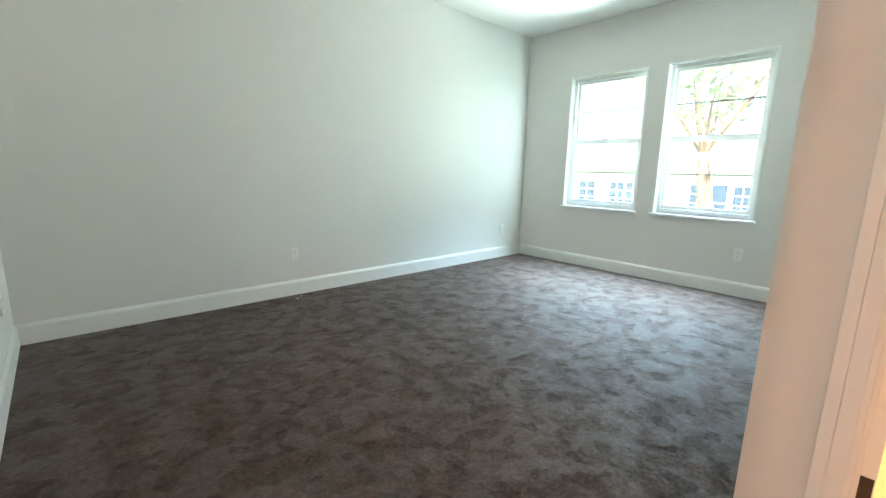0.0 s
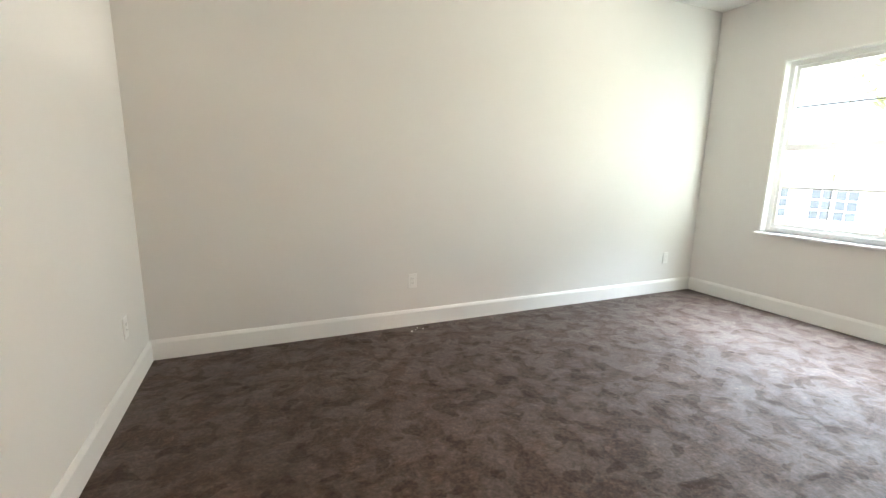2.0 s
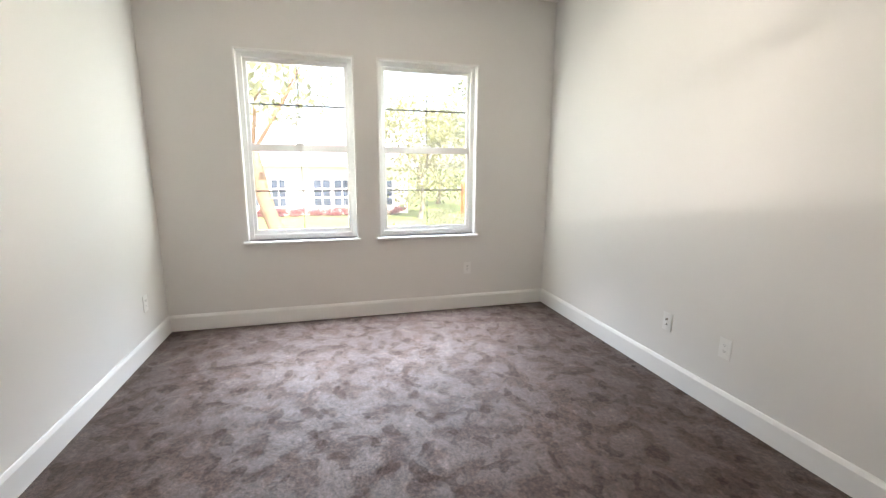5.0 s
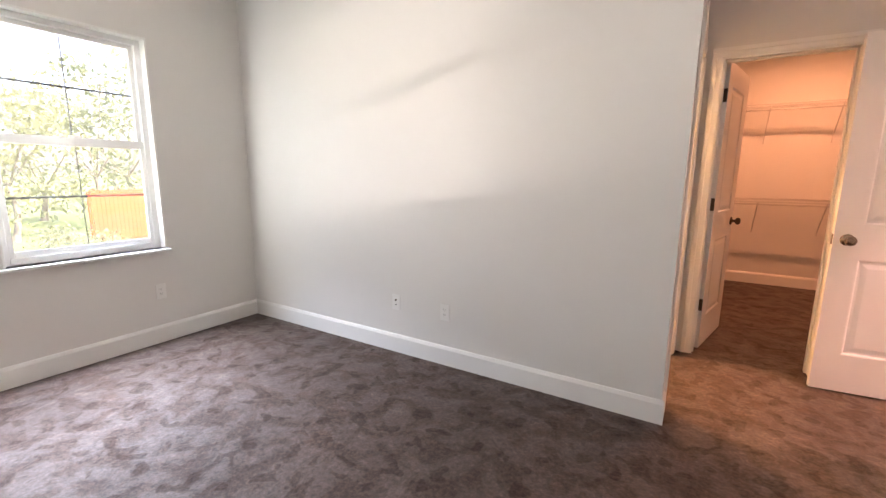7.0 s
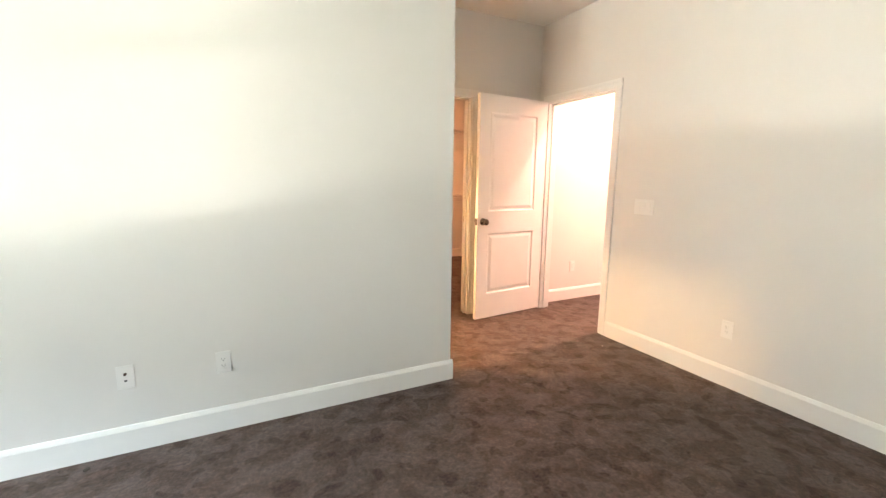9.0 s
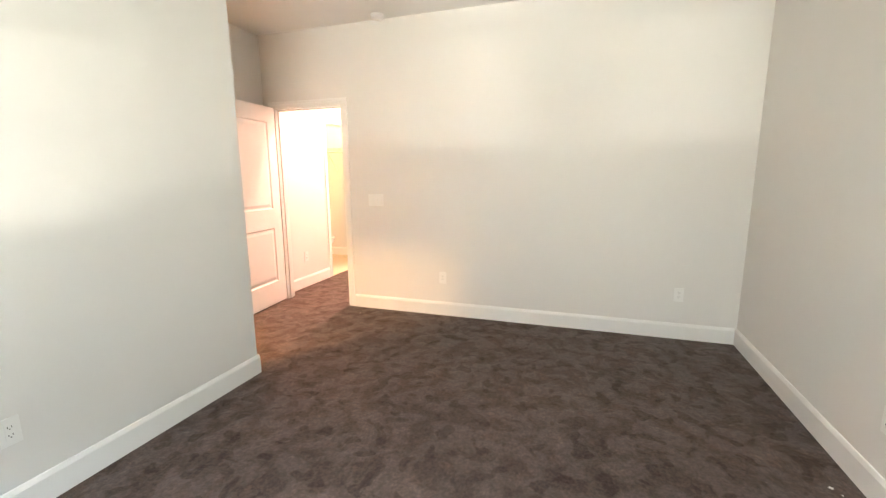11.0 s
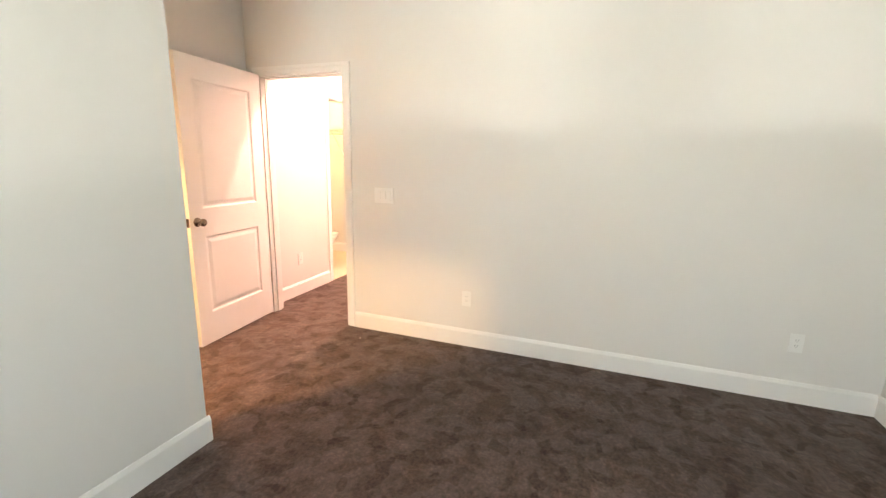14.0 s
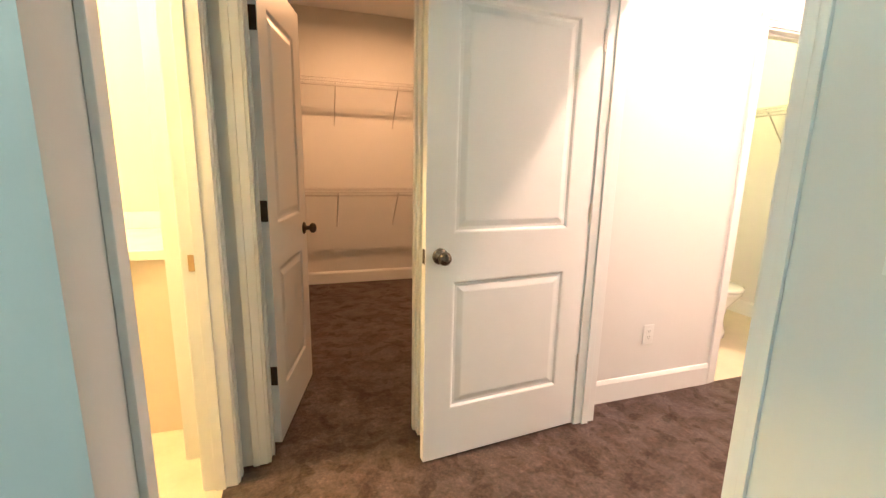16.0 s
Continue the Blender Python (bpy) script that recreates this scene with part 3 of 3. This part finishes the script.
detector = empty("smoke_detector", pose(-0.13, 0.69, H - 0.0005), "round white smoke detector on the ceiling", "smoke detector")
bm = bmesh.new()
add_lathe(bm, [(0.062, 0.0), (0.062, -0.012), (0.058, -0.016)], sides=32)
part("base", bm, PLATE, detector, smooth=False)
bm = bmesh.new()
add_lathe(bm, [(0.056, -0.0155), (0.055, -0.026), (0.046, -0.034), (0.02, -0.037), (0.0, -0.0375)], sides=32)
part("cover", bm, PLATE, detector, smooth=True)


# unseen fixtures, added above the lamps so that their light has a body
def assumed_flush_light(x, y, label):
    ob = empty("assumed_ceiling_light", pose(x, y, H - 0.0005), label, "ceiling light", group="recessed ceiling lights")
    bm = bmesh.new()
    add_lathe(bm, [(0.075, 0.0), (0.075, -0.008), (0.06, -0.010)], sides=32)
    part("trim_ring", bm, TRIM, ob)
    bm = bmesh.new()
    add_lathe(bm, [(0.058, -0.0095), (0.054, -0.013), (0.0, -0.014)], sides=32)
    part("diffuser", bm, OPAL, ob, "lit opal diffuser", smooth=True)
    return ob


assumed_flush_light(-2.35, -0.04, "small round recessed hall ceiling light, assumed and unseen")
assumed_flush_light(-0.76, 0.17, "small round recessed hall ceiling light, assumed and unseen")
assumed_flush_light(0.35, -2.5, "small round recessed closet ceiling light, assumed and unseen")
assumed_flush_light(2.2, -0.48, "small round recessed bathroom ceiling light, assumed and unseen")
assumed_flush_light(-1.9, -1.5, "small round recessed powder room ceiling light, assumed and unseen")

# ---- closet shelving ----


def wire_shelf(x0, x1, yb, z, depth=0.31, name="wire_shelf", label="white ventilated wire closet shelf with hang rod"):
    """A ventilated shelf on a back wall at y = yb, its top at height z, standing out towards +y."""
    ob = empty(name, pose(x0, yb, z), label, "closet shelf", group="wire shelves")
    L = x1 - x0
    bm = bmesh.new()
    n = int(L / 0.0254)
    for i in range(n + 1):
        x = min(L - 0.002, 0.002 + i * 0.0254)
        add_rod(bm, (x, 0.006, 0), (x, depth, 0), 0.0022, sides=5)
        add_rod(bm, (x, depth, 0), (x, depth, -0.03), 0.0016, sides=5)
    tagged(part("cross_wires", bm, WIRE, ob), kind="stuff")
    for y, zz, r in ((0.008, -0.004, 0.003), (depth * 0.5, -0.004, 0.003), (depth - 0.004, -0.004, 0.0045), (depth, -0.032, 0.005)):
        bm = bmesh.new()
        add_rod(bm, (0, y, zz), (L, y, zz), r)
        part("long_wire", bm, WIRE, ob)
    bm = bmesh.new()
    add_rod(bm, (0, depth - 0.03, -0.062), (L, depth - 0.03, -0.062), 0.0085, sides=10)
    part("hang_rod", bm, WIRE, ob)
    x = 0.595
    while x < L:
        bm = bmesh.new()
        add_rod(bm, (x, depth - 0.01, -0.035), (x, 0.012, -0.36), 0.0065)
        add_rod(bm, (x, 0.012, -0.36), (x, 0.004, -0.41), 0.0065)
        add_rod(bm, (x, depth - 0.01, -0.035), (x, depth - 0.03, -0.055), 0.0065)
        part("brace", bm, WIRE, ob)
        x += 0.60
    for x in (0.006, L - 0.006):
        part("end_bracket", box(x - 0.004, x + 0.004, 0.004, depth, -0.028, 0.004, 0.001), WIRE, ob)
    return ob


wire_shelf(-1.095, 1.435, -3.52, 2.06)
wire_shelf(-1.095, 1.435, -3.52, 1.03)

# ---- bathroom seen through its doorway ----
vanity = empty("vanity_cabinet", pose(1.575, -1.745, 0), "plain beige painted vanity cabinet against the bathroom wall", "vanity")
part("body", box(0, 1.3, 0.002, 0.68, 0.001, 0.845, 0.003), CABINET, vanity)
for i in range(2):
    door_x = 0.31 + i * 0.48
    d = part("cabinet_door", box(door_x, door_x + 0.46, 0.68, 0.698, 0.12, 0.82, 0.003), CABINET, vanity)
    bm = bmesh.new()
    add_lathe(bm, [(0.006, 0), (0.006, 0.012), (0.014, 0.018), (0.012, 0.026), (0, 0.028)], pose(door_x + (0.40 if i == 0 else 0.06), 0.698, 0.7, -90), 14)
    part("cabinet_knob", bm, NICKEL, d, "small metal knob")
counter = empty("bathroom_counter", pose(1.575, -1.745, 0.846), "cream cultured marble vanity top with backsplash", "countertop")
part("slab", box(-0.015, 1.315, 0.002, 0.718, 0, 0.045, 0.006), STONE, counter)
part("backsplash", box(0.0, 1.315, 0.002, 0.02, 0.045, 0.143, 0.004), STONE, counter)
part("side_splash", box(-0.015, 0.005, 0.02, 0.60, 0.045, 0.143, 0.004), STONE, counter)

# ---- powder room ----
toilet = empty("toilet", pose(-2.0, -1.84, 0.0, 0, 0, 90), "white porcelain toilet beside the powder room wall", "toilet")
bm = bmesh.new()
add_lathe(bm, [(0.12, 0.001), (0.125, 0.05), (0.10, 0.14), (0.12, 0.25), (0.185, 0.36), (0.19, 0.385), (0.16, 0.39)], Matrix.Translation((0.50, 0, 0)) @ Matrix.Diagonal((1.25, 1, 1, 1)), 28)
part("bowl", bm, PORCELAIN, toilet, smooth=True)
bm = bmesh.new()
add_lathe(bm, [(0.19, 0.391), (0.197, 0.397), (0.197, 0.412), (0.18, 0.420), (0.0, 0.424)], Matrix.Translation((0.50, 0, 0)) @ Matrix.Diagonal((1.25, 1, 1, 1)), 28)
part("seat", bm, PORCELAIN, toilet, smooth=True)
part("tank", box(0.015, 0.20, -0.22, 0.22, 0.36, 0.74, 0.02), PORCELAIN, toilet)
part("tank_lid", box(0.008, 0.21, -0.23, 0.23, 0.741, 0.775, 0.01), PORCELAIN, toilet)
linen = wire_shelf(0, 1.0, 0, 0, name="linen_shelf", label="white wire shelf on the powder room wall")
linen.matrix_world = pose(-2.75, -0.83, 1.78, 0, 0, -90)


# ---- outside ----
GZ = -1.5
bm = bmesh.new()
add_box(bm, -900, 900, -900, 900, GZ - 0.3, GZ)
structure("ground", bm, GRASS, "sunlit lawn running out to the street", "ground")
bm = bmesh.new()
add_box(bm, XE + OUT - 0.02, XE + OUT + 0.02, -12, 16, GZ - 0.3, -0.05)
structure("foundation_wall", bm, STUCCO, "rendered foundation below the windows", "wall")
bm = bmesh.new()
add_box(bm, 19.6, 20.8, -60, 60, GZ, GZ + 0.015)
structure("pavement", bm, STUCCO, "pale concrete footpath across the lawn", "pavement")


def far_house(x, y0, y1):
    ob = empty("house", pose(x, 0, GZ), "single-storey white stucco house with shingled gables", "house")
    part("wall", box(0, 9, y0, y1, 0, 3.0), STUCCO, ob)
    bm = bmesh.new()
    v = [bm.verts.new(p) for p in ((-0.6, y0 - 0.5, 3.0), (-0.6, y1 + 0.5, 3.0), (9.6, y1 + 0.5, 3.0), (9.6, y0 - 0.5, 3.0), (4.5, y0 - 0.5, 5.4), (4.5, y1 + 0.5, 5.4))]
    for q in ((0, 1, 5, 4), (2, 3, 4, 5), (0, 4, 3), (1, 2, 5), (0, 3, 2, 1)):
        bm.faces.new([v[i] for i in q])
    part("roof", bm, SHINGLE, ob, "grey shingle roof")
    part("fascia", box(-0.66, -0.6, y0 - 0.5, y1 + 0.5, 2.82, 3.02), TRIM, ob)

    def win(y, w, z0, z1, cols, rows, as_door=False):
        f = part("door" if as_door else "window", box(-0.05, 0.03, y - w / 2 - 0.08, y + w / 2 + 0.08, z0 - 0.08, z1 + 0.08, 0.01), TRIM, ob)
        for i in range(cols):
            for k in range(rows):
                a = y - w / 2 + i * w / cols
                c = z0 + k * (z1 - z0) / rows
                part("pane", box(-0.065, -0.052, a + 0.03, a + w / cols - 0.03, c + 0.03, c + (z1 - z0) / rows - 0.03), HOUSE_GLASS, f)

    for y, w in ((15.2, 1.2), (13.1, 0.95), (12.05, 0.95), (8.35, 0.9), (6.2, 0.9), (5.1, 0.8), (2.7, 1.0), (1.55, 1.0), (0.25, 1.1), (-1.0, 0.9)):
        win(y, w, 0.5, 2.05, 2, 3)
    win(7.3, 0.8, 0.1, 2.1, 1, 2, True)
    for y in (7.85, 3.5, -0.4):
        part("pilaster", box(-0.25, 0, y - 0.16, y + 0.16, 0, 2.8, 0.01), TRIM, ob)
    return ob


far_house(27.0, -2.4, 20.0)


def leaf_cloud(centres, per, size, spread, seed):
    """Many small leaves, each one folded quad, thrown about the centres."""
    rnd = np.random.default_rng(seed)
    c = np.repeat(np.asarray(centres), per, axis=0)
    n = len(c)
    p = c + rnd.normal(0, 1, (n, 3)) * np.asarray(spread)
    d1 = rnd.normal(0, 1, (n, 3))
    d1 /= np.linalg.norm(d1, axis=1)[:, None]
    d2 = np.cross(d1, rnd.normal(0, 1, (n, 3)))
    d2 /= np.linalg.norm(d2, axis=1)[:, None]
    s = size * rnd.uniform(0.6, 1.4, (n, 1))
    quad = np.stack([p - d1 * s, p + d2 * s * 0.45, p + d1 * s, p - d2 * s * 0.45], axis=1)
    return quad.reshape(-1, 3), np.arange(n * 4).reshape(-1, 4)


def leaves(name, parent, centres, per, size, spread, seed, mat, label=""):
    v, f = leaf_cloud(centres, per, size, spread, seed)
    me = bpy.data.meshes.new(name)
    me.from_pydata(v.tolist(), [], f.tolist())
    me.materials.append(mat)
    ob = new(name, me)
    ob.parent = parent
    return tagged(ob, label)


def tree(x, y, height, radius, seed, lean=(0.0, 0.0), crown=2.2, mat=LEAF, trunk_share=0.5, per=90, bark=None, label="leafy tree with a tan trunk on the lawn"):
    rnd = random.Random(seed)
    ob = empty("tree", pose(x, y, GZ), label, "tree", group="trees outside the windows")
    bm = bmesh.new()
    pts, n = [], 7
    for i in range(n):
        s = i / (n - 1)
        pts.append(Vector((lean[0] * s + 0.12 * math.sin(3 * s + seed), lean[1] * s + 0.1 * math.sin(4 * s + seed * 2), height * trunk_share * s - 0.02)))
    sides, rings = 12, []
    for i, p in enumerate(pts):
        rr = radius * (1.25 - 0.6 * i / n) if i else radius * 1.6
        rings.append([bm.verts.new(p + Vector((math.cos(2 * math.pi * k / sides), math.sin(2 * math.pi * k / sides), 0)) * rr * rnd.uniform(0.88, 1.12)) for k in range(sides)])
    for a, b in zip(rings, rings[1:]):
        for k in range(sides):
            bm.faces.new((a[k], a[(k + 1) % sides], b[(k + 1) % sides], b[k]))
    bm.faces.new(rings[-1])
    part("trunk", bm, bark or BARK, ob, smooth=True)
    top, centres = pts[-1], []
    for i in range(7):
        a = 2 * math.pi * i / 7 + rnd.uniform(-0.4, 0.4)
        reach = crown * rnd.uniform(0.5, 1.0)
        mid = top + Vector((math.cos(a) * reach * 0.5, math.sin(a) * reach * 0.5, height * (1 - trunk_share) * rnd.uniform(0.2, 0.4)))
        end = top + Vector((math.cos(a) * reach, math.sin(a) * reach, height * (1 - trunk_share) * rnd.uniform(0.35, 0.9)))
        bm = bmesh.new()
        add_rod(bm, top - Vector((0, 0, 0.1)), mid, radius * 0.30, radius * 0.17, 7)
        add_rod(bm, mid, end, radius * 0.17, radius * 0.05, 7)
        part("limb", bm, bark or BARK, ob)
        for k in range(5):
            w = mid.lerp(end, rnd.uniform(0.2, 1.1))
            centres.append(tuple(w + Vector((rnd.uniform(-0.7, 0.7), rnd.uniform(-0.7, 0.7), rnd.uniform(-0.4, 0.7)))))
    if bark:
        for k in range(16):
            a, reach = rnd.uniform(0, 6.28), crown * rnd.uniform(0.1, 0.7)
            centres.append((reach * math.cos(a), reach * math.sin(a), height * rnd.uniform(0.10, 0.5)))
    tagged(leaves("crown", ob, centres, per, 0.15, (0.13 * crown, 0.13 * crown, 0.09 * crown), seed, mat), kind="stuff")
    return ob


tree(13.6, 3.45, 6.5, 0.20, 3, lean=(0.1, 0.95), crown=1.9, mat=LEAF_Y, trunk_share=0.5, per=12, label="leaning tan-barked tree with a sparse yellow-green crown")
tree(25.0, -5.8, 8.5, 0.12, 8, crown=3.6, bark=BARK_GREY, per=34, trunk_share=0.3, label="tall oak behind the cedar fence")
tree(29.5, -9.0, 9.0, 0.14, 11, crown=4.2, bark=BARK_GREY, per=34, trunk_share=0.28, label="tall oak at the end of the street")
tree(24.0, -2.6, 7.5, 0.10, 14, crown=3.0, mat=LEAF_Y, bark=BARK_GREY, per=34, trunk_share=0.3, label="slim yellow-green tree on the lawn")
tree(33.0, -6.0, 8.0, 0.14, 29, crown=4.2, mat=LEAF_Y, bark=BARK_GREY, per=34, trunk_share=0.22, label="spreading yellow-green tree across the street")
tree(40.0, 5.0, 11.0, 0.3, 17, crown=5.0, bark=BARK_GREY, per=34, trunk_share=0.4, label="oak rising behind the house roof")
tree(42.0, 14.0, 11.0, 0.3, 19, crown=5.0, bark=BARK_GREY, per=34, trunk_share=0.4, label="oak rising behind the house roof")
tree(41.0, -6.0, 11.0, 0.2, 23, crown=5.5, bark=BARK_GREY, per=34, trunk_share=0.3, label="oak rising behind the house roof")
tree(44.0, -14.0, 11.0, 0.2, 31, crown=5.5, bark=BARK_GREY, per=34, trunk_share=0.3, label="tall oak in the far yard")


def shrub(x, y, r, h, mat, seed, label, name="shrub"):
    rnd = random.Random(seed)
    ob = empty(name, pose(x, y, GZ), label, "shrub", group="red shrubs along the house" if mat == RED else "green shrubs on the lawn")
    bm = bmesh.new()
    for i in range(5):
        a = i * 1.26 + seed
        add_rod(bm, (0, 0, -0.02), (r * 0.5 * math.cos(a), r * 0.5 * math.sin(a), h * 0.6), 0.018, 0.006, 5)
    part("stems", bm, BARK, ob)
    cs = [(rnd.uniform(-r, r) * 0.6, rnd.uniform(-r, r) * 0.6, rnd.uniform(0.25, 0.85) * h) for _ in range(9)]
    tagged(leaves("foliage", ob, cs, 55, 0.07, (r * 0.3, r * 0.3, h * 0.16), seed, mat), kind="stuff")
    return ob


for i in range(13):
    shrub(26.2 + 0.1 * (i % 3), -1.6 + i * 0.95, 0.48, 0.45, RED, 40 + i, "low red-leaved shrub along the house front")
for i, (x, y) in enumerate(((16.5, -2.0), (17.4, -2.9), (18.6, -3.4), (21.0, -3.0), (16.0, 0.4))):
    shrub(x, y, 0.7, 0.75, LEAF, 70 + i, "low green shrub on the lawn")


def cedar_fence(x, y0, y1, h):
    ob = empty("cedar_fence", pose(x, y0, GZ), "tall orange cedar board fence on the lawn", "fence")
    w, n = 0.14, int((y1 - y0) / 0.145)
    me = finish("board", box(-0.01, 0.01, 0, w, 0.04, h, 0.004), FENCE)
    for i in range(n):
        b = new("board", me)
        b.parent = ob
        b.matrix_basis = pose(0, i * 0.145, random.uniform(-0.015, 0.015))
    for z in (0.35, h - 0.35):
        part("rail", box(0.012, 0.05, 0, y1 - y0, z - 0.045, z + 0.045), FENCE, ob)
    for i in range(3):
        y = i * (y1 - y0 - 0.1) / 2
        part("post", box(0.052, 0.142, y, y + 0.09, 0, h - 0.05), FENCE, ob)
    return ob


cedar_fence(21.5, -8.6, -4.15, 2.05)

# ---- scraps left on the carpet ----
random.seed(4)


def scrap(x, y, size, mat, name, label, category):
    bm = bmesh.new()
    add_box(bm, -size, size, -size * 0.6, size * 0.6, -0.001, size * 0.5)
    for v in bm.verts:
        v.co += Vector((random.uniform(-0.4, 0.4), random.uniform(-0.4, 0.4), random.uniform(-0.1, 0.3) if v.co.z > 0 else 0)) * size
    ob = thing(name, bm, mat, label, category, group=category + "s on the carpet")
    ob.matrix_world = pose(x, y, 0.001, 0, 0, random.uniform(0, 180))


for x, y, size in ((1.462, 3.576, 0.007), (1.523, 3.627, 0.006), (1.50, 3.60, 0.003), (1.56, 3.60, 0.004), (-0.03, 0.45, 0.004)):
    scrap(x, y, size, SCRAP, "paper_scrap", "small white scrap lying on the carpet", "scrap")
for x, y, size in ((3.584, 0.45, 0.012), (3.195, 0.498, 0.010), (3.969, 0.596, 0.011), (3.62, 0.50, 0.007), (3.30, 0.46, 0.006)):
    scrap(x, y, size, DIRT, "dirt_crumb", "small dark crumb lying on the carpet", "crumb")
